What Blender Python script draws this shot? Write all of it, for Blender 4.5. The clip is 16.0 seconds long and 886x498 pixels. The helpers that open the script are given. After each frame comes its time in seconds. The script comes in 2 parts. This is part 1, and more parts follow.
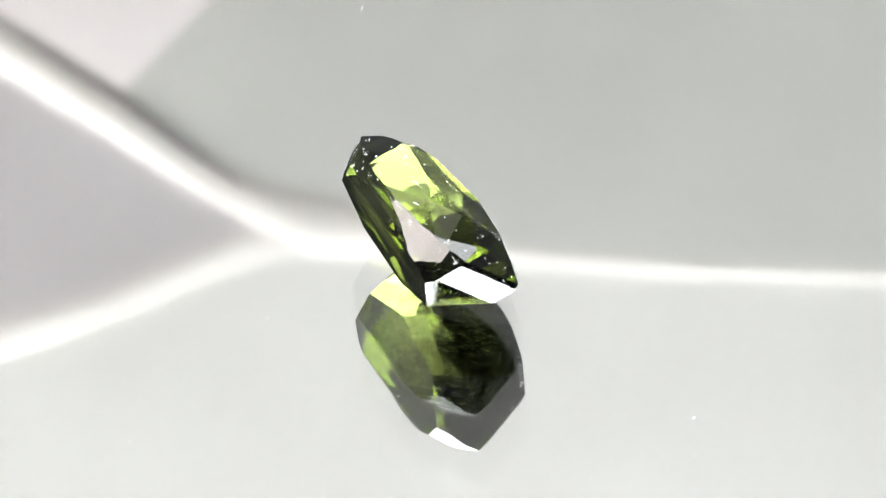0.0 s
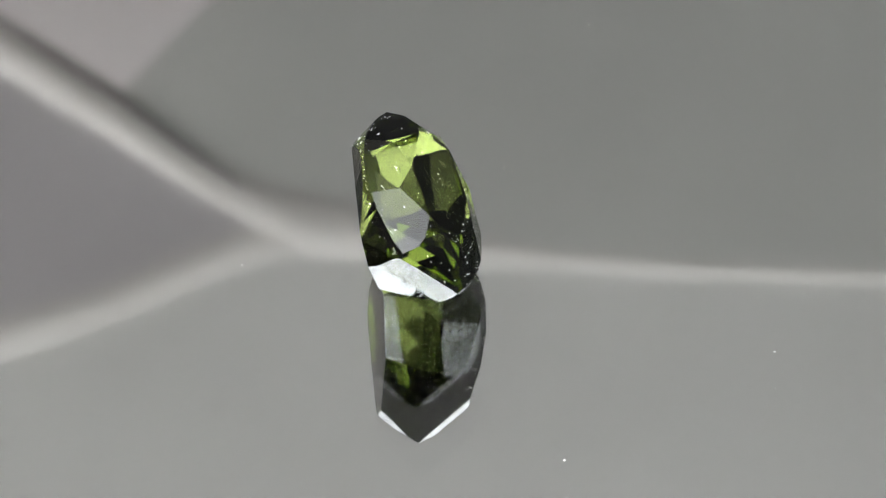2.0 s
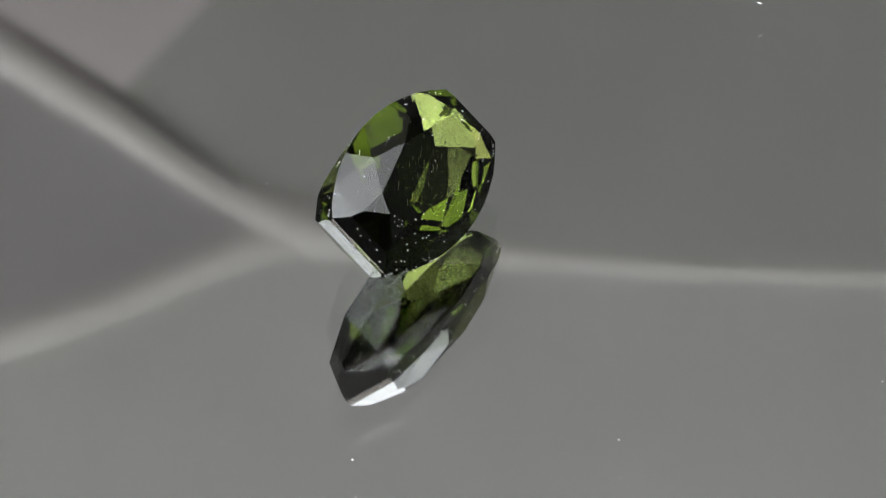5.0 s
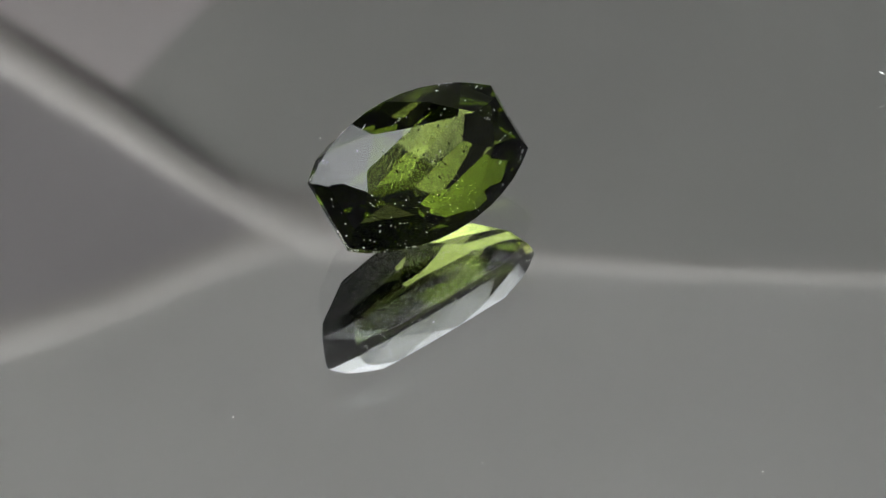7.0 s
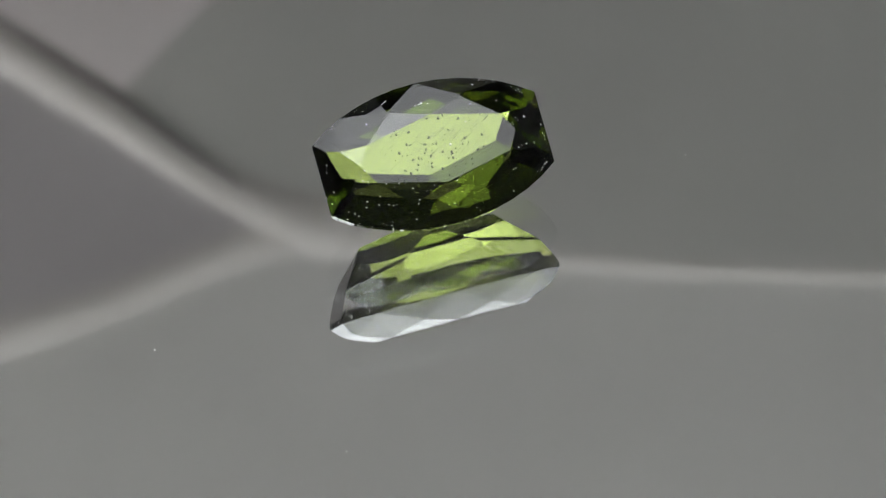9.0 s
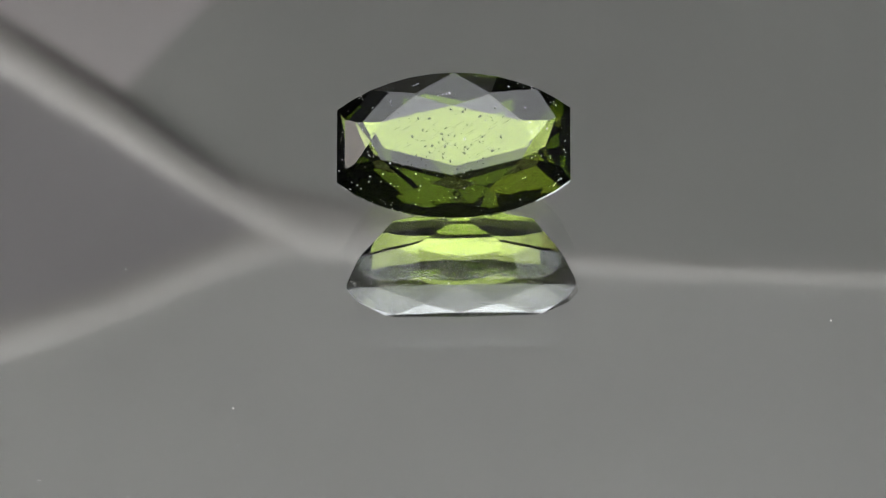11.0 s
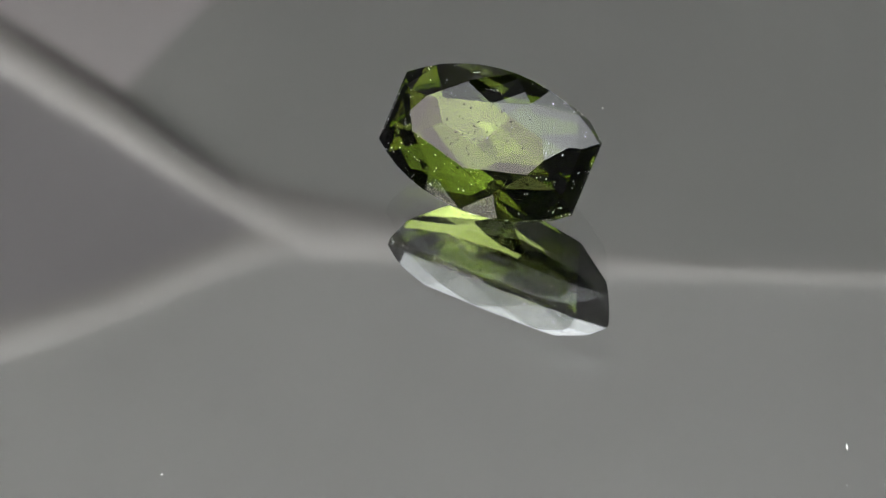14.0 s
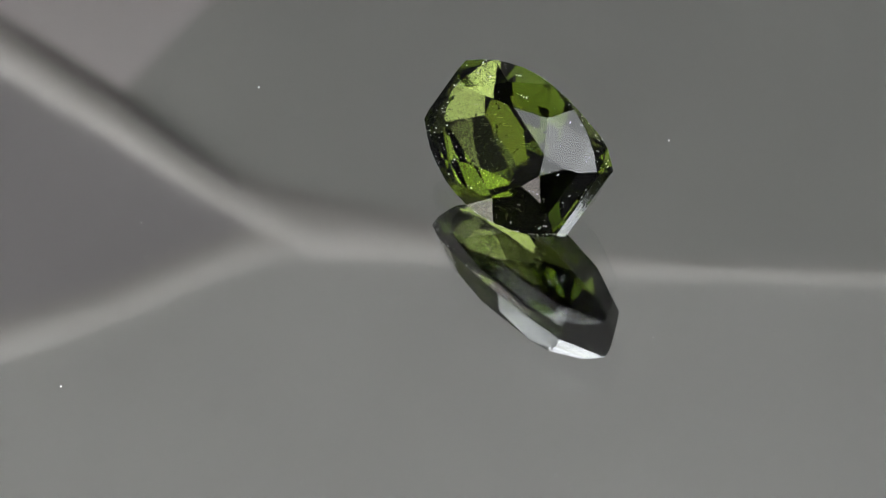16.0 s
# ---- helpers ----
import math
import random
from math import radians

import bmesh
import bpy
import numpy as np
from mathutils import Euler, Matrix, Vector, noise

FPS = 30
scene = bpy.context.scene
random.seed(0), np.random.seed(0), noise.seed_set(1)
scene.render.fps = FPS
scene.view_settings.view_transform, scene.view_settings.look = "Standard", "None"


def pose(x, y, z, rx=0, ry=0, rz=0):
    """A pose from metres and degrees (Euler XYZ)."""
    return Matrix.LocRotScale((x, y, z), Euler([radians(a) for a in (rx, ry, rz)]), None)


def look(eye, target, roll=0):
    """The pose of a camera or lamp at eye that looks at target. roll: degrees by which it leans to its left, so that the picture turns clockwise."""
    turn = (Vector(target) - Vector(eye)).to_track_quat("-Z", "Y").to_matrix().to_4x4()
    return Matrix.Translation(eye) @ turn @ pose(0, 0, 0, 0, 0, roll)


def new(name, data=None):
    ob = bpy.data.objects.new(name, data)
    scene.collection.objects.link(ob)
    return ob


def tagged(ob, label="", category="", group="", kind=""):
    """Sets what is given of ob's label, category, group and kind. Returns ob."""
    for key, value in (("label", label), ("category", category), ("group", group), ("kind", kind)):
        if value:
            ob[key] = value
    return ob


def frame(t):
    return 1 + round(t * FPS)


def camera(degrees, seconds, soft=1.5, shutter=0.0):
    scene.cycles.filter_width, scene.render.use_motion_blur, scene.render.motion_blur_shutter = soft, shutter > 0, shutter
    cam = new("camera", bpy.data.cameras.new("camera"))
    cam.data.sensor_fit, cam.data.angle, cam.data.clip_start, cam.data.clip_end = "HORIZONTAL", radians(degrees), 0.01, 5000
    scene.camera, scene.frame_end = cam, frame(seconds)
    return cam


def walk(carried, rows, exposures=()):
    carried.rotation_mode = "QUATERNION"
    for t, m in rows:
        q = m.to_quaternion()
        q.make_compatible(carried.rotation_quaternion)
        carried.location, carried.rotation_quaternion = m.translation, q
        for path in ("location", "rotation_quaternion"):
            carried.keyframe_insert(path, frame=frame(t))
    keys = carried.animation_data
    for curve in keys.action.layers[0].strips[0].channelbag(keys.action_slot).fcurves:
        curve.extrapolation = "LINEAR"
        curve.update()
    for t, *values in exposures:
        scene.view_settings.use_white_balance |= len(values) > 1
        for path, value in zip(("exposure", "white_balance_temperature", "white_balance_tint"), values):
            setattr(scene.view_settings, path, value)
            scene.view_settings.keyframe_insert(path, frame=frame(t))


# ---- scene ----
# World origin: where the turntable's axis meets the top of the mirror glass. The gem is 8.8 mm long.
cam = camera(12.608, 16.0, soft=1.2)
EYE, AIM = (-0.001464, -0.118820, 0.092457), (-0.001464, -0.000702, 0.0)
STAND = look(EYE, AIM, -4.27)
walk(cam, [(0, STAND), (16, STAND)],
     exposures=[(0, 1.93), (0.5, 1.68), (1.0, 1.36), (1.5, 0.98), (2.0, 0.58), (2.5, 0.2), (3.0, 0.0), (16, 0.0)])

SPIN = -10.8124          # degrees per second, seen from above
GLASS = 0.00204          # thickness of the mirror's glass
TILT = 42.77             # lean of the gem's table

# ---- light ----
world = bpy.data.worlds.new("room")
world.use_nodes = True
world.node_tree.nodes["Background"].inputs["Color"].default_value = (0.5, 0.5, 0.52, 1)
world.node_tree.nodes["Background"].inputs["Strength"].default_value = 0.05
scene.world = world
LIGHT_EDGE, LIGHT_HEART = 2.15, 9.8   # glow of the overhead softbox, at its rim and at its lamp
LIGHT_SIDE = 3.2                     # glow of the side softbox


# ---- materials ----
def material(name):
    m = bpy.data.materials.new(name)
    m.use_nodes = True
    m.node_tree.nodes.clear()
    return m, m.node_tree.nodes, m.node_tree.links


def cloth(name, low, high, scale, rough=0.9, through_light=0.0):
    m, n, l = material(name)
    out, bsdf = n.new("ShaderNodeOutputMaterial"), n.new("ShaderNodeBsdfPrincipled")
    co, fine, broad = n.new("ShaderNodeTexCoord"), n.new("ShaderNodeTexNoise"), n.new("ShaderNodeTexNoise")
    mix, ramp, bump = n.new("ShaderNodeMath"), n.new("ShaderNodeValToRGB"), n.new("ShaderNodeBump")
    fine.inputs["Scale"].default_value, broad.inputs["Scale"].default_value = scale, scale / 40
    mix.operation, mix.inputs[1].default_value = "MULTIPLY_ADD", 0.25
    l.new(co.outputs["Object"], fine.inputs["Vector"])
    l.new(co.outputs["Object"], broad.inputs["Vector"])
    l.new(fine.outputs["Fac"], mix.inputs[0])
    l.new(broad.outputs["Fac"], mix.inputs[2])
    l.new(mix.outputs[0], ramp.inputs["Fac"])
    ramp.color_ramp.elements[0].position, ramp.color_ramp.elements[1].position = 0.35, 0.9
    ramp.color_ramp.elements[0].color, ramp.color_ramp.elements[1].color = (*low, 1), (*high, 1)
    l.new(ramp.outputs["Color"], bsdf.inputs["Base Color"])
    bump.inputs["Strength"].default_value, bump.inputs["Distance"].default_value = 0.2, 0.0002
    l.new(fine.outputs["Fac"], bump.inputs["Height"])
    l.new(bump.outputs["Normal"], bsdf.inputs["Normal"])
    bsdf.inputs["Roughness"].default_value = rough
    if through_light:
        mixed, thin = n.new("ShaderNodeMixShader"), n.new("ShaderNodeBsdfTranslucent")
        l.new(ramp.outputs["Color"], thin.inputs["Color"])
        mixed.inputs["Fac"].default_value = through_light
        l.new(bsdf.outputs["BSDF"], mixed.inputs[1])
        l.new(thin.outputs["BSDF"], mixed.inputs[2])
        l.new(mixed.outputs["Shader"], out.inputs["Surface"])
    else:
        l.new(bsdf.outputs["BSDF"], out.inputs["Surface"])
    return m


def glow(name, colour, rim, heart, radius):
    """A lit diffuser: brightest before its lamp, falling off to the rim."""
    m, n, l = material(name)
    out, em = n.new("ShaderNodeOutputMaterial"), n.new("ShaderNodeEmission")
    co, size, fall, span = n.new("ShaderNodeTexCoord"), n.new("ShaderNodeMapping"), n.new("ShaderNodeTexGradient"), n.new("ShaderNodeMapRange")
    size.inputs["Scale"].default_value = (1 / radius,) * 3
    fall.gradient_type = "QUADRATIC_SPHERE"
    span.inputs["To Min"].default_value, span.inputs["To Max"].default_value = rim, heart
    l.new(co.outputs["Object"], size.inputs["Vector"])
    l.new(size.outputs["Vector"], fall.inputs["Vector"])
    l.new(fall.outputs["Fac"], span.inputs["Value"])
    l.new(span.outputs["Result"], em.inputs["Strength"])
    em.inputs["Color"].default_value = (*colour, 1)
    l.new(em.outputs["Emission"], out.inputs["Surface"])
    return m


def plain(name, colour, rough=0.5, metal=0.0):
    m, n, l = material(name)
    out, bsdf = n.new("ShaderNodeOutputMaterial"), n.new("ShaderNodeBsdfPrincipled")
    noise_node, bump = n.new("ShaderNodeTexNoise"), n.new("ShaderNodeBump")
    noise_node.inputs["Scale"].default_value = 900
    bump.inputs["Strength"].default_value, bump.inputs["Distance"].default_value = 0.1, 0.0001
    l.new(noise_node.outputs["Fac"], bump.inputs["Height"])
    l.new(bump.outputs["Normal"], bsdf.inputs["Normal"])
    bsdf.inputs["Base Color"].default_value = (*colour, 1)
    bsdf.inputs["Roughness"].default_value, bsdf.inputs["Metallic"].default_value = rough, metal
    l.new(bsdf.outputs["BSDF"], out.inputs["Surface"])
    return m


def clear_glass(name, ior, tint, inner=(1, 1, 1), rough=0.0):
    """Dielectric: body tint on what passes, untinted gloss outside, and tinted gloss where light is wholly thrown back within."""
    m, n, l = material(name)
    out, mix, fres = n.new("ShaderNodeOutputMaterial"), n.new("ShaderNodeMixShader"), n.new("ShaderNodeFresnel")
    refr, gloss = n.new("ShaderNodeBsdfRefraction"), n.new("ShaderNodeBsdfGlossy")
    refr.inputs["Color"].default_value, refr.inputs["IOR"].default_value = (*tint, 1), ior
    refr.inputs["Roughness"].default_value = gloss.inputs["Roughness"].default_value = rough
    total = n.new("ShaderNodeValToRGB")
    total.color_ramp.elements[0].position, total.color_ramp.elements[1].position = 0.97, 0.999
    total.color_ramp.elements[0].color, total.color_ramp.elements[1].color = (1, 1, 1, 1), (*inner, 1)
    l.new(fres.outputs["Fac"], total.inputs["Fac"])
    l.new(total.outputs["Color"], gloss.inputs["Color"])
    fres.inputs["IOR"].default_value = ior
    l.new(fres.outputs["Fac"], mix.inputs["Fac"])
    l.new(refr.outputs["BSDF"], mix.inputs[1])
    l.new(gloss.outputs["BSDF"], mix.inputs[2])
    l.new(mix.outputs["Shader"], out.inputs["Surface"])
    return m


def silver(name, rough):
    m, n, l = material(name)
    out, gloss = n.new("ShaderNodeOutputMaterial"), n.new("ShaderNodeBsdfGlossy")
    gloss.inputs["Color"].default_value, gloss.inputs["Roughness"].default_value = (0.92, 0.94, 0.93, 1), rough
    l.new(gloss.outputs["BSDF"], out.inputs["Surface"])
    return m


TOURMALINE = clear_glass("green_tourmaline", 1.63, (0.415, 0.455, 0.245), (0.43, 0.485, 0.265))
PLATE = clear_glass("mirror_glass", 1.75, (1, 1, 1), rough=0.02)
SILVER = silver("silvering", 0.029)
FABRIC = cloth("grey_tent_fabric", (0.45, 0.447, 0.422), (0.52, 0.517, 0.488), 900, through_light=0.3)
FABRIC_TOP = cloth("pale_grey_tent_fabric", (0.457, 0.449, 0.427), (0.527, 0.519, 0.495), 900, through_light=0.3)
FABRIC_WARM = cloth("warm_grey_tent_fabric", (0.425, 0.40, 0.402), (0.49, 0.466, 0.468), 900, through_light=0.3)
PIPING = cloth("white_seam_tape", (0.46, 0.437, 0.41), (0.52, 0.497, 0.47), 900)
FLAP = cloth("pinkish_white_fabric", (0.70, 0.65, 0.645), (0.78, 0.735, 0.725), 900, through_light=0.3)
# shade put into a colour: the dark line along the upper seam
SEAM_SHADOW = cloth("dark_grey_seam_shadow", (0.12, 0.112, 0.108), (0.17, 0.16, 0.153), 900)
SHADE = cloth("dark_room_fabric", (0.06, 0.06, 0.06), (0.10, 0.10, 0.10), 300)
DARK = plain("black_plastic", (0.02, 0.02, 0.02), 0.45)
TABLE = cloth("dark_table_cloth", (0.08, 0.08, 0.08), (0.12, 0.12, 0.12), 600)
DIFFUSER = glow("softbox_diffuser", (0.94, 0.97, 1.0), LIGHT_EDGE, LIGHT_HEART, 0.44)
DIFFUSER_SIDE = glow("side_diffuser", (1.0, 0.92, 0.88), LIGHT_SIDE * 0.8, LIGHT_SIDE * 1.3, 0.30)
LINT = plain("white_lint", (0.85, 0.85, 0.82), 0.7)
BUBBLE = plain("dark_inclusion", (0.03, 0.035, 0.015), 0.3)
SPARK = plain("pale_inclusion", (0.8, 0.8, 0.7), 0.3)


# ---- tools ----
def mesh_object(name, bm, mat, parent=None, label="", smooth=False):
    me = bpy.data.meshes.new(name)
    bmesh.ops.recalc_face_normals(bm, faces=bm.faces)
    bm.to_mesh(me)
    bm.free()
    me.materials.append(mat)
    for p in me.polygons:
        p.use_smooth = smooth
    ob = new(name, me)
    if parent:
        ob.parent = parent
    if label:
        tagged(ob, label)
    return ob


def part(name, bm, mat, parent, label="", smooth=False):
    return mesh_object(name, bm, mat, parent, label, smooth)


def box(x0, x1, y0, y1, z0, z1, bevel=0.0):
    bm = bmesh.new()
    bmesh.ops.create_cube(bm, size=1)
    bmesh.ops.scale(bm, vec=(x1 - x0, y1 - y0, z1 - z0), verts=bm.verts)
    bmesh.ops.translate(bm, vec=((x0 + x1) / 2, (y0 + y1) / 2, (z0 + z1) / 2), verts=bm.verts)
    if bevel:
        bmesh.ops.bevel(bm, geom=bm.edges[:], offset=bevel, segments=3, profile=0.5, affect="EDGES")
    return bm


def disc(radius, z0, z1, sides=128, bevel=0.0):
    bm = bmesh.new()
    bmesh.ops.create_cone(bm, cap_ends=True, segments=sides, radius1=radius, radius2=radius, depth=z1 - z0)
    bmesh.ops.translate(bm, vec=(0, 0, (z0 + z1) / 2), verts=bm.verts)
    if bevel:
        rim = [e for e in bm.edges if abs(e.verts[0].co.z - e.verts[1].co.z) < 1e-7]
        bmesh.ops.bevel(bm, geom=rim, offset=bevel, segments=3, profile=0.5, affect="EDGES")
    return bm


# ---- the tent round the turntable ----
def room():
    floor = mesh_object("floor", box(-0.48, 0.48, -0.50, 0.52, -0.06, -0.05), TABLE)
    tagged(floor, "dark grey cloth table top under the turntable", "table top", kind="structure")
    for name, dims in (("wall_east", (0.46, 0.48, -0.5, 0.52, -0.05, 0.60)), ("wall_west", (-0.48, -0.46, -0.5, 0.52, -0.05, 0.60)),
                       ("wall_south", (-0.46, 0.46, -0.5, -0.48, -0.05, 0.60)), ("wall_north", (-0.46, 0.46, 0.50, 0.52, -0.05, 0.60))):
        tagged(mesh_object(name, box(*dims), SHADE), "plain dark fabric wall of the light tent", "wall", kind="structure")
    tagged(mesh_object("ceiling", box(-0.48, 0.48, -0.5, 0.52, 0.60, 0.62), SHADE), "plain dark fabric roof of the light tent", "ceiling", kind="structure")


# The tent's corner that the mirror shows: a flat frame of reference, square to the line of sight, 0.40 m past the glass.
REACH = 0.40
GRAIN = (0.15 + REACH) / 7096.9
sight = (Vector(AIM) - Vector(EYE)).normalized()
side = (STAND.to_3x3() @ Vector((1, 0, 0)))
rise = (STAND.to_3x3() @ Vector((0, 1, 0)))
flip = Matrix.Diagonal((1, 1, -1))
ACROSS, ALONG = flip @ side, -(flip @ rise)
FAR = Vector(AIM) + flip @ sight * REACH - ALONG * GRAIN * 14
BACK = flip @ sight


def spot(x, y, depth=0.0):
    """A place on the tent's corner: x, y on the frame of reference, depth metres behind it."""
    return FAR + ((x - 784) * ACROSS + (y - 441) * ALONG) * GRAIN * (1 + depth / (0.15 + REACH)) + BACK * depth


def sheet(corners, thick=0.0015):
    bm = bmesh.new()
    front = [bm.verts.new(spot(*c)) for c in corners]
    back = [bm.verts.new(spot(*c) + BACK * thick) for c in corners]
    bm.faces.new(front)
    bm.faces.new(back[::-1])
    k = len(corners)
    for i in range(k):
        bm.faces.new((front[i], back[i], back[(i + 1) % k], front[(i + 1) % k]))
    return bm


def seam(points, widths, heights):
    """A padded strip along a line: half-round in section, its middle proud of the cloth."""
    bm = bmesh.new()
    rings, steps = [], 14
    for i, (p, w, height) in enumerate(zip(points, widths, heights)):
        a, b = points[max(i - 1, 0)], points[min(i + 1, len(points) - 1)]
        tx, ty = b[0] - a[0], b[1] - a[1]
        q = math.hypot(tx, ty)
        nx, ny = -ty / q, tx / q
        ring = []
        for k in range(steps + 1):
            s = k / steps * 2 - 1
            lift = height * math.cos(s * math.pi / 2) ** 0.8
            ring.append(bm.verts.new(spot(p[0] + nx * w * s, p[1] + ny * w * s, p[2]) - BACK * (lift - 0.0004)))
        rings.append(ring)
    for r0, r1 in zip(rings, rings[1:]):
        for k in range(steps):
            bm.faces.new((r0[k], r0[k + 1], r1[k + 1], r1[k]))
    return bm


def rod(p, q, radius, sides=12):
    p, q = Vector(p), Vector(q)
    bm = bmesh.new()
    bmesh.ops.create_cone(bm, cap_ends=True, segments=sides, radius1=radius, radius2=radius, depth=(q - p).length)
    bm.transform(Matrix.Translation((p + q) / 2) @ (q - p).to_track_quat("Z", "Y").to_matrix().to_4x4())
    return bm


def tent_corner():
    d = 0.010
    hub = (490, 400, d)
    sheets = (("panel_back", [hub, (0, 88, d), (-900, -560, d), (-900, -1100, d), (3000, -1100, d), (3000, 550, d), (1568, 495, d), (870, 458, d)], FABRIC, "mid-grey taut back panel of the light tent"),
              ("panel_side", [hub, (0, 602, d), (-900, 960, d), (-1500, 1000, d), (-1500, -560, d), (-900, -560, d), (0, 88, d)], FABRIC_WARM, "warm grey taut side panel of the light tent"),
              ("panel_top", [(x, y, d + 0.0012 + (y - 440) * 8.5e-6) for x, y in ((490, 400), (870, 458), (1568, 495), (3000, 550), (3000, 1150), (-900, 1150), (-900, 960), (0, 602))], FABRIC_TOP, "pale grey top panel of the light tent"))
    root = tagged(new("tent_corner"), "corner of a grey fabric light tent with pale seams", "light tent")
    for name, corners, mat, label in sheets:
        part(name, sheet(corners), mat, root, label)
    part("flap", sheet([(214, 158, d - .004), (365, 3, d - .004), (640, -300, d - .004), (-500, -300, d - .004), (-40, 5, d - .004)]), FLAP, root, "pinkish white folded flap")
    lines = (([(-900, -560), (-400, -200), (0, 90), (100, 155), (200, 218), (300, 286), (400, 347), (480, 384), (560, 406), (700, 424), (870, 451), (1000, 466), (1200, 482), (1568, 495), (3000, 550)],
              [54, 52, 50, 46, 43, 42, 44, 54, 62, 48, 30, 22, 19, 19, 19],
              [22, 22, 22, 20, 17, 14, 11, 10, 9, 8, 6, 5, 5, 5, 5]),
             ([(-900, 960), (-400, 762), (0, 602), (200, 537), (330, 480), (430, 440), (560, 414)], [46, 45, 44, 42, 42, 44, 38], [7, 7, 7, 6, 6, 5, 4]))
    for points, widths, heights in lines:
        part("seam", seam([(x, y - 12, d) for x, y in points], widths, [h * 1e-4 for h in heights]), PIPING, root, "padded off-white seam tape", smooth=True)
    # added dark strip in place of the seam's shadow, tapering towards the hub
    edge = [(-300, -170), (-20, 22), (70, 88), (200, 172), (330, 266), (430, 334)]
    part("seam_shadow", seam([(x, y, d - 0.0008) for x, y in edge], [20, 18, 15, 11, 8, 4], [h * 1e-4 for h in (10, 9, 8, 6, 5, 2)]), SEAM_SHADOW, root, "dark grey strip standing in for the shadow along the seam", smooth=True)
    for x in (-700, 2400):
        top = spot(x, -300, 0.012)
        part("pole", rod((top.x, top.y + 0.006, -0.05), (top.x, top.y + 0.006, top.z + 0.01), 0.004), DARK, root, "thin black tent pole")


def softbox():
    root = tagged(new("softbox"), "large round glowing softbox hung under the tent roof", "light")
    root.location = (-0.016, -0.028, 0.50)
    part("diffuser", disc(0.43, 0, 0.004, 64), DIFFUSER, root, "glowing white diffuser")
    rim = bmesh.new()
    rings = []
    for r, z in ((0.4305, -0.004), (0.437, -0.004), (0.437, 0.03), (0.4305, 0.03)):
        rings.append([rim.verts.new((r * math.cos(a), r * math.sin(a), z)) for a in [i * math.tau / 64 for i in range(64)]])
    for k in range(4):
        for i in range(64):
            rim.faces.new((rings[k][i], rings[k][(i + 1) % 64], rings[(k + 1) % 4][(i + 1) % 64], rings[(k + 1) % 4][i]))
    part("frame", rim, DARK, root, "black round frame")
    for a in (0, 90, 180, 270):
        x, y = 0.434 * math.cos(radians(a)), 0.434 * math.sin(radians(a))
        part("hanger", rod((x, y, 0.03), (x, y, 0.10), 0.002), DARK, root, "thin black hanger")


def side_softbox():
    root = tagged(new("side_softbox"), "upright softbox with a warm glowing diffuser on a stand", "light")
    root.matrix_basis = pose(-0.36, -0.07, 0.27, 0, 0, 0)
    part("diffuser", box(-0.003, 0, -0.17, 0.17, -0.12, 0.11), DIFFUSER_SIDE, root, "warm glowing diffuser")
    for a in ((-.02, .004, -.176, -.17, -.126, .116), (-.02, .004, .17, .176, -.126, .116), (-.02, .004, -.17, .17, -.126, -.12), (-.02, .004, -.17, .17, .11, .116)):
        part("frame", box(*a, bevel=0.001), DARK, root, "black frame")
    part("pole", rod((-0.012, 0, -0.318), (-0.012, 0, -0.126), 0.005), DARK, root, "black stand pole")
    part("foot", box(-0.035, 0.03, -0.06, 0.06, -0.32, -0.312, bevel=0.001), DARK, root, "black stand foot")


# ---- the turntable and the gem ----
def turntable():
    stand = tagged(new("turntable"), "black plastic turntable base under a round mirror", "turntable")
    part("base", disc(0.040, -0.05, -0.012, bevel=0.002), DARK, stand, smooth=False)
    part("spindle", disc(0.012, -0.012, -0.0035, 48), DARK, stand)
    mirror = tagged(new("mirror_disc"), "round back-silvered glass mirror turning on a turntable", "mirror")
    part("glass", disc(0.055, -GLASS, 0, 160), PLATE, mirror, "clear glass with a thin film of dust")
    part("silvering", disc(0.0546, -GLASS - 0.0003, -GLASS - 0.00001, 160), SILVER, mirror, "bright silver coating")
    part("backing", disc(0.0548, -0.0035, -GLASS - 0.0004, 160), DARK, mirror, "black backing board")
    return mirror


def cut(bm, a, b, c):
    """Grind one flat facet through three points: everything on the far side from the middle is taken off."""
    a, b, c = Vector(a), Vector(b), Vector(c)
    no = (b - a).cross(c - a).normalized()
    if no.dot(a - Vector((0, 0, -4))) < 0:
        no = -no
    got = bmesh.ops.bisect_plane(bm, geom=bm.verts[:] + bm.edges[:] + bm.faces[:], dist=1e-5, plane_co=a, plane_no=no, clear_outer=True)
    edges = [g for g in got["geom_cut"] if isinstance(g, bmesh.types.BMEdge)]
    if len(edges) > 2:
        bmesh.ops.contextual_create(bm, geom=edges)


def four(bm, a, b, c, sides=(1, -1)):
    for sx in (1, -1):
        for sy in sides:
            cut(bm, *[(p[0] * sx, p[1] * sy, p[2]) for p in (a, b, c)])


def slope(bm, ring, azimuth, angle, clear, sides):
    """Pavilion facets facing out along azimuth, leaning at that angle from the girdle plane, set clear of the girdle."""
    az, an = radians(azimuth), radians(angle)
    no = Vector((math.cos(az) * math.sin(an), math.sin(az) * math.sin(an), -math.cos(an)))
    reach = max(no.dot(Vector((x, y, -0.3))) for x, y in ring) + clear
    tang = Vector((-math.sin(az), math.cos(az), 0))
    four(bm, no * reach, no * reach + tang, no * reach + no.cross(tang), sides)


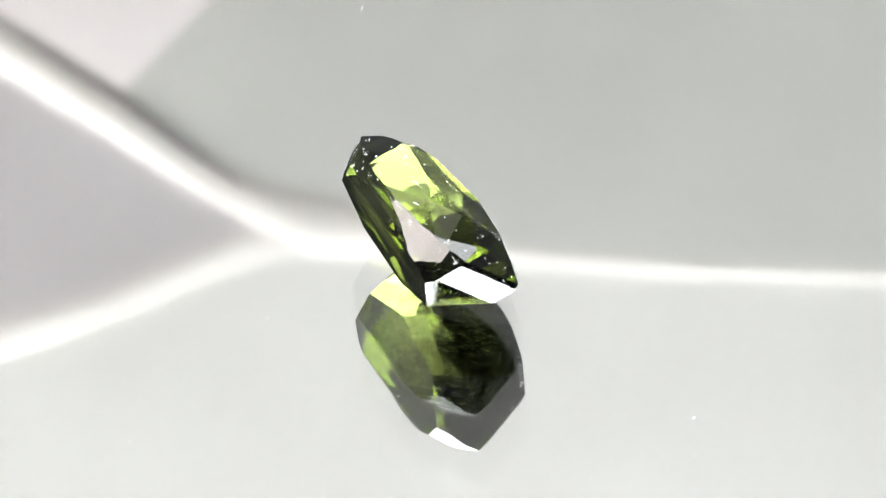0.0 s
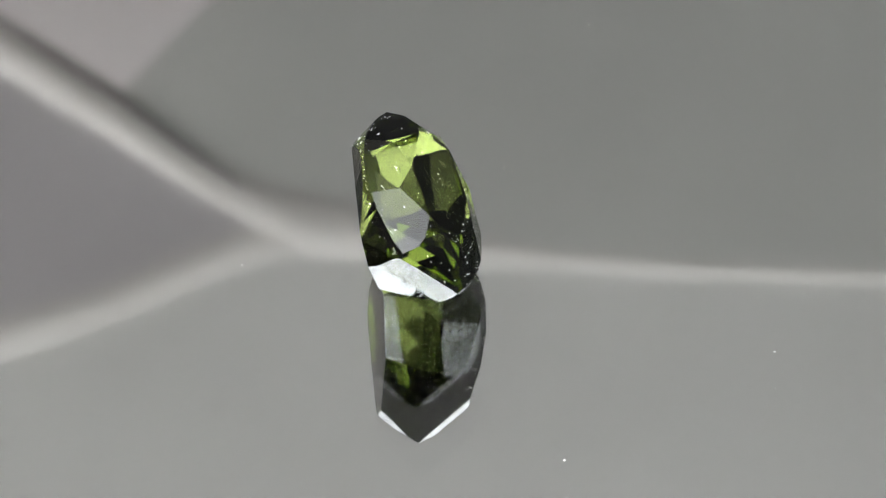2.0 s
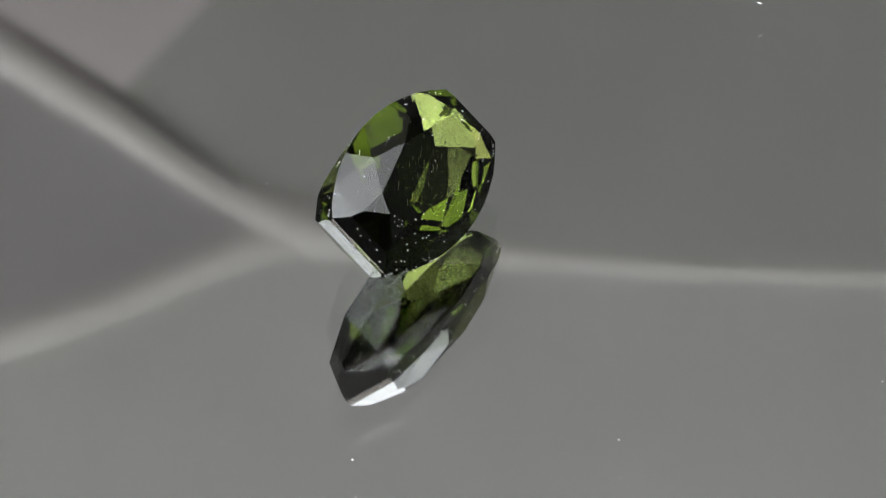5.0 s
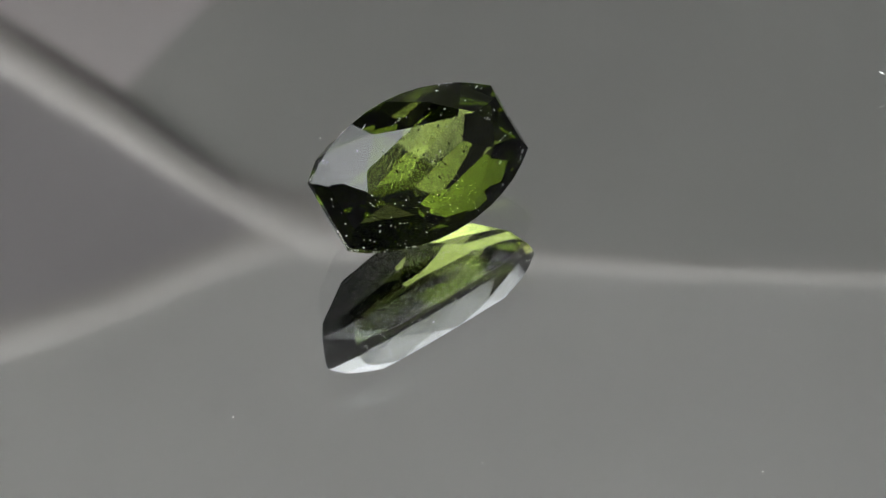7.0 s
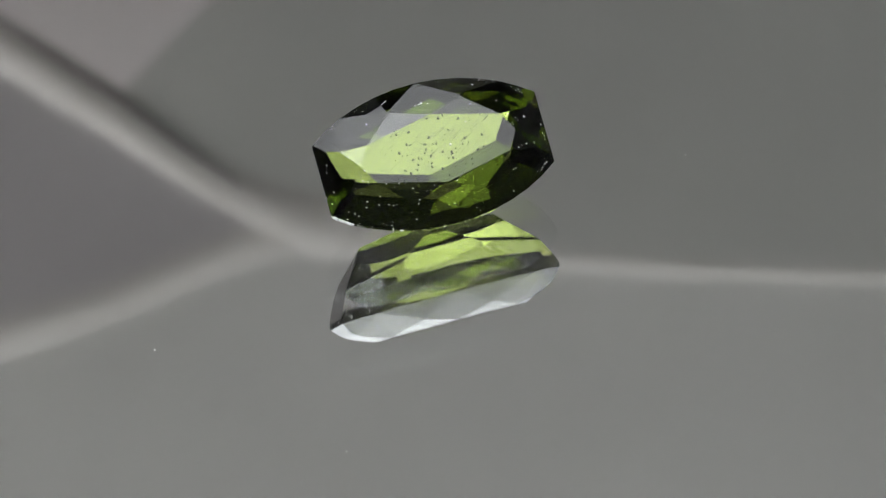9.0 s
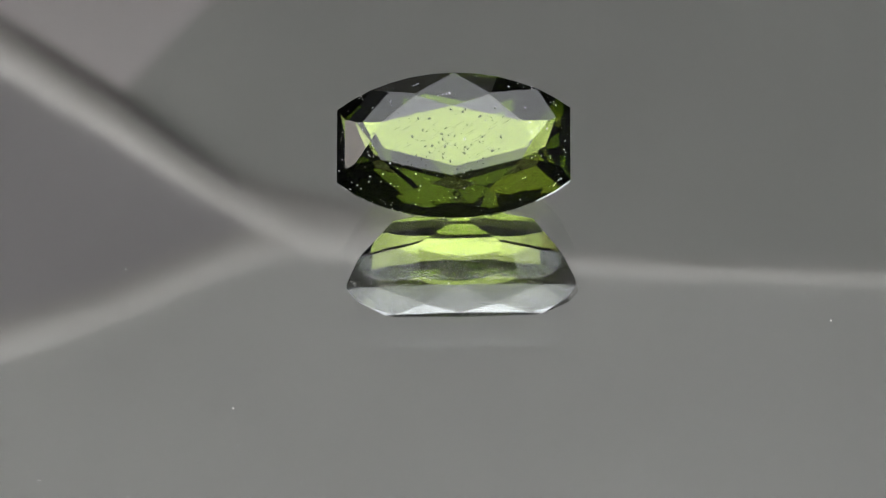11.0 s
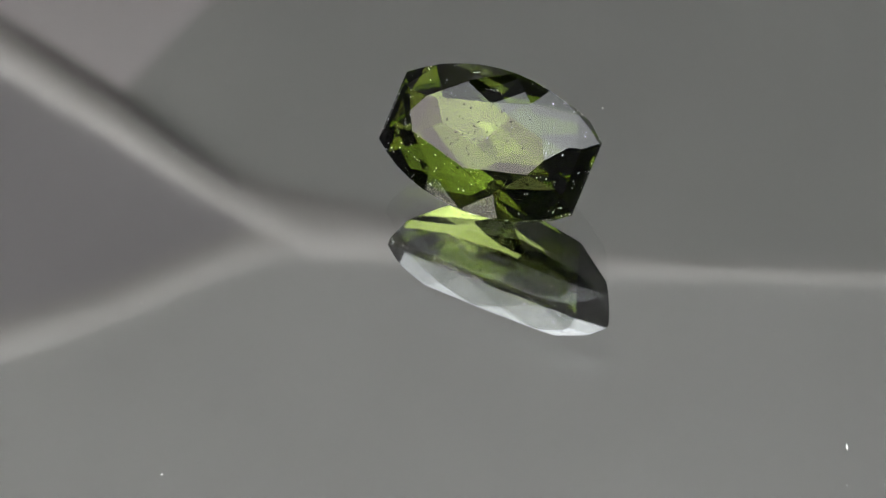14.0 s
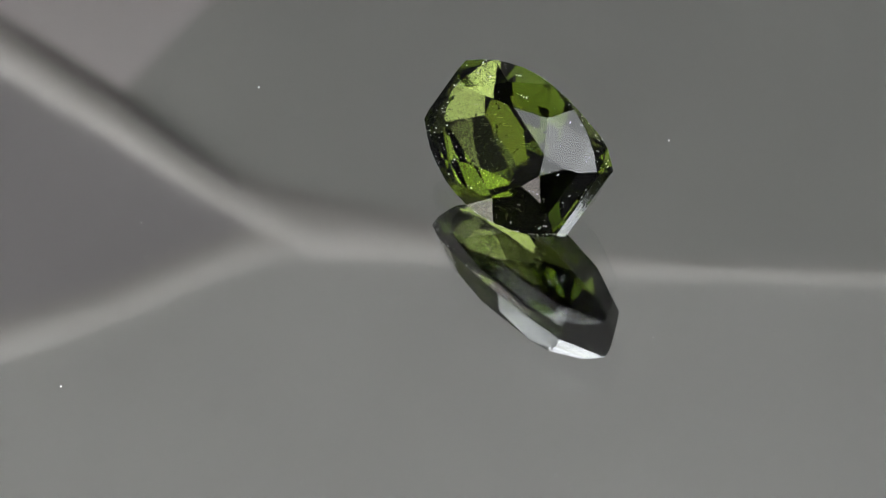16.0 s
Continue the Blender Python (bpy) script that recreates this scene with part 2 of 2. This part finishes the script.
# pavilion facets: azimuth and lean in degrees, how far past the girdle, and on which long sides: -1 the lower, 1 the raised one
BOTH = (1, -1)
PAVILION = ((0, 64, 0.2, BOTH), (0, 51.2, 1.98, BOTH), (90, 57.3, 0, (-1,)), (72, 60, 0.3, (-1,)), (56, 70, 0.6, (-1,)), (64.5, 39.42, 3.75, (-1,)),
            (90, 36.17, 3.39, (1,)), (89.1, 65.8, 0.12, (1,)), (52, 74.6, 0.52, (1,)))


def gem_body():
    """A barrel-shaped modified brilliant; the numbers are 1/1000 of 0.15 m."""
    girdle = [(0, 18.5), (5.6, 18.22), (11, 17.35), (16.2, 15.95), (21, 14.15), (25.4, 11.85), (29.3, 9.2)]
    ring = girdle + [(x, -y) for x, y in girdle[::-1]] + [(-x, -y) for x, y in girdle[1:]] + [(-x, y) for x, y in girdle[:0:-1]]
    bm = bmesh.new()
    top, low = [bm.verts.new((x, y, 7.0)) for x, y in ring], [bm.verts.new((x, y, -30)) for x, y in ring]
    bm.faces.new(top)
    bm.faces.new(low[::-1])
    k = len(ring)
    for i in range(k):
        bm.faces.new((top[i], low[i], low[(i + 1) % k], top[(i + 1) % k]))
    h = 0.7
    T0, T1, T2 = (0, 8.8, 7.0), (17.5, 4.8, 7.0), (20.3, 0, 7.0)
    S1, S2, U1, U2 = (9.5, 11.8, 5.0), (24.2, 5.2, 5.03), (9.5, 11.8, 5.12), (24.2, 5.2, 5.34)
    E1 = (27.0, 0, 3.6)
    G0, G5, G1, G2, G3 = (0, 18.5, h), (11, 17.3, h), (21, 14.1, h), (29.3, 9.2, h), (29.3, 0, h)
    # crown
    four(bm, T0, (1, 8.8, 7.0), G0)
    four(bm, T1, G1, S1)
    four(bm, T2, (20.3, 1, 7.0), E1)
    four(bm, E1, (27.0, 1, 3.6), G3)
    four(bm, T0, T1, S1)
    four(bm, T1, T2, S2)
    four(bm, U1, G0, G5)
    four(bm, U1, G5, G1)
    four(bm, U2, G1, G2)
    # pavilion: the stone rests on the first of these
    rest = radians(TILT)
    keel = Vector((0, 0, -23.6))
    cut(bm, keel, keel + Vector((1, 0, 0)), keel + Vector((0, -math.cos(rest), math.sin(rest))))
    for azimuth, angle, clear, sides in PAVILION:
        slope(bm, ring, azimuth, angle, clear, sides)
    bmesh.ops.dissolve_limit(bm, angle_limit=radians(0.5), verts=bm.verts, edges=bm.edges)
    bmesh.ops.scale(bm, vec=(0.00015,) * 3, verts=bm.verts)
    return bm


def keep_faces(bm, test):
    out = bm.copy()
    bmesh.ops.delete(out, geom=[f for f in out.faces if not test(f)], context="FACES")
    return out


def speck(r, stretch=1.0):
    bm = bmesh.new()
    bmesh.ops.create_icosphere(bm, subdivisions=1, radius=r)
    bmesh.ops.scale(bm, vec=(stretch, 1, 1), verts=bm.verts)
    return bm


def scatter(name, spots, mat, parent=None, heading=None):
    """Many small irregular flecks in one mesh; spots: place, size, stretch. heading: degrees about z along which all lie."""
    verts, faces = [], []
    for p, r, stretch in spots:
        turn = Euler([random.uniform(0, 6.28) for _ in range(3)]).to_matrix()
        if heading is not None:
            turn = Euler((0, 0, radians(heading + random.uniform(-5, 5)))).to_matrix()
        b = len(verts)
        for c in ((1, 0, 0), (-1, 0, 0), (0, 1, 0), (0, -1, 0), (0, 0, 1), (0, 0, -1)):
            v = Vector(c) * r * random.uniform(0.7, 1.2)
            v.x *= stretch
            verts.append(Vector(p) + turn @ v)
        for f in ((0, 2, 4), (2, 1, 4), (1, 3, 4), (3, 0, 4), (2, 0, 5), (1, 2, 5), (3, 1, 5), (0, 3, 5)):
            faces.append([b + i for i in f])
    me = bpy.data.meshes.new(name)
    me.from_pydata(verts, [], faces)
    me.materials.append(mat)
    ob = tagged(new(name, me), kind="stuff")
    if parent:
        ob.parent = parent
    return ob


# The gem's own axes on the turning disc at 9.0 s: length, width, table normal.
GEM_AT = Matrix(((0.96105737, -0.19856863, 0.19219581, -0.0015455), (0.27627245, 0.70673103, -0.65131005, 0.0017859),
                 (-0.006501, 0.67904473, 0.73406811, 0.0025979), (0, 0, 0, 1)))


def gem():
    root = tagged(new("gemstone"), "faceted dark green tourmaline lying tilted on a mirror", "gemstone")
    whole = gem_body()
    bmesh.ops.recalc_face_normals(whole, faces=whole.faces)
    top = max(v.co.z for v in whole.verts)
    on_table = lambda f: f.normal.z > 0.999 and f.calc_center_median().z > top - 1e-5
    for name, test, label in (("table_facet", on_table, "large flat scratched top facet"),
                              ("crown", lambda f: f.normal.z > 0.05 and not on_table(f), "ring of sloping upper facets"),
                              ("girdle", lambda f: abs(f.normal.z) <= 0.05, "narrow upright rim"),
                              ("pavilion", lambda f: f.normal.z < -0.05, "deep sloping lower facets")):
        bm = keep_faces(whole, test)
        me = bpy.data.meshes.new(name)
        bm.to_mesh(me)
        bm.free()
        me.materials.append(TOURMALINE)
        ob = new(name, me)
        ob.parent = root
        tagged(ob, label)
    # specks of dust lying on the facets
    rng, flecks = random.Random(5), []
    faces = [f for f in whole.faces if f.normal.z > -0.3]
    for _ in range(260):
        f = rng.choice(faces)
        vs = [v.co for v in f.verts]
        w = [rng.random() ** 1.5 for _ in vs]
        p = sum((v * k for v, k in zip(vs, w)), Vector()) / sum(w)
        flecks.append((p + f.normal * 0.000006, rng.choice((0.000009, 0.000012, 0.000016, 0.000021)), rng.choice((1, 1.5, 2.5, 4))))
    tagged(scatter("surface_dust", flecks, LINT, root), "fine pale dust specks on the facets")
    # dark bubbles under the table
    ball = bpy.data.meshes.new("inclusion")
    bm = speck(1.0)
    bm.to_mesh(ball)
    bm.free()
    ball.materials.append(BUBBLE)
    for _ in range(120):
        ob = new("inclusion", ball)
        ob.parent = root
        x, y = rng.gauss(0, 0.0013), rng.gauss(0, 0.0006)
        r = rng.choice((0.000014, 0.00002, 0.000026, 0.000034, 0.00005))
        ob.location = (x, y, top - rng.uniform(0.0001, 0.0009))
        ob.scale = (r * rng.uniform(1, 1.8), r * rng.uniform(0.7, 1), r * 0.6)
        ob.rotation_euler = (0, 0, rng.uniform(0, 3))
    # pale needle-like flaws in the lower half
    needles = [((rng.gauss(0.0002, 0.0009), rng.uniform(-0.0018, -0.0009), rng.uniform(-0.0012, -0.0003)), 0.000006, rng.uniform(10, 40)) for _ in range(26)]
    tagged(scatter("needle_flaw", needles, SPARK, root), "pale needle-like flaws within the stone")
    # fine polishing scratches just under the table
    marks = [((rng.uniform(-0.0021, 0.0021), rng.uniform(-0.0007, 0.0008), top - 0.000012), 0.000005, rng.uniform(18, 70)) for _ in range(46)]
    tagged(scatter("scratch", marks, BUBBLE, root, heading=32), "thin dark polishing scratches")
    marks = [((rng.uniform(-0.0021, 0.0021), rng.uniform(-0.0006, 0.0009), top - 0.000012), 0.000005, rng.uniform(18, 70)) for _ in range(24)]
    tagged(scatter("scratch", marks, SPARK, root, heading=32), "thin pale polishing scratches")
    whole.free()
    return root


def dust():
    """Specks and lint lying on the turning mirror."""
    rng = random.Random(11)
    known = [(0.04545, -0.06786), (0.09293, -0.01083), (-0.09735, -0.00793)]
    spots = [((x * 0.15, y * 0.15, 0.00003), 0.000036, 1) for x, y in known]
    for _ in range(40):
        a, r = rng.uniform(0, math.tau), 0.030 * math.sqrt(rng.random())
        spots.append(((r * math.cos(a), r * math.sin(a), 0.00001), rng.choice((0.000022, 0.00003, 0.000044)), rng.choice((1, 1, 1.6, 4))))
    return tagged(scatter("dust", spots, LINT), "scattered pale dust specks on the mirror", "dust")


def turned(t, rest):
    return pose(0, 0, 0, 0, 0, SPIN * (t - 9.0)) @ rest


def motions():
    steps = [i * 0.5 for i in range(33)]
    walk(mirror, [(t, turned(t, Matrix.Identity(4))) for t in steps])
    walk(specks, [(t, turned(t, Matrix.Identity(4))) for t in steps])
    walk(stone, [(t, turned(t, GEM_AT)) for t in steps])


room()
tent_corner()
softbox()
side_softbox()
mirror = turntable()
specks = dust()
stone = gem()

motions()
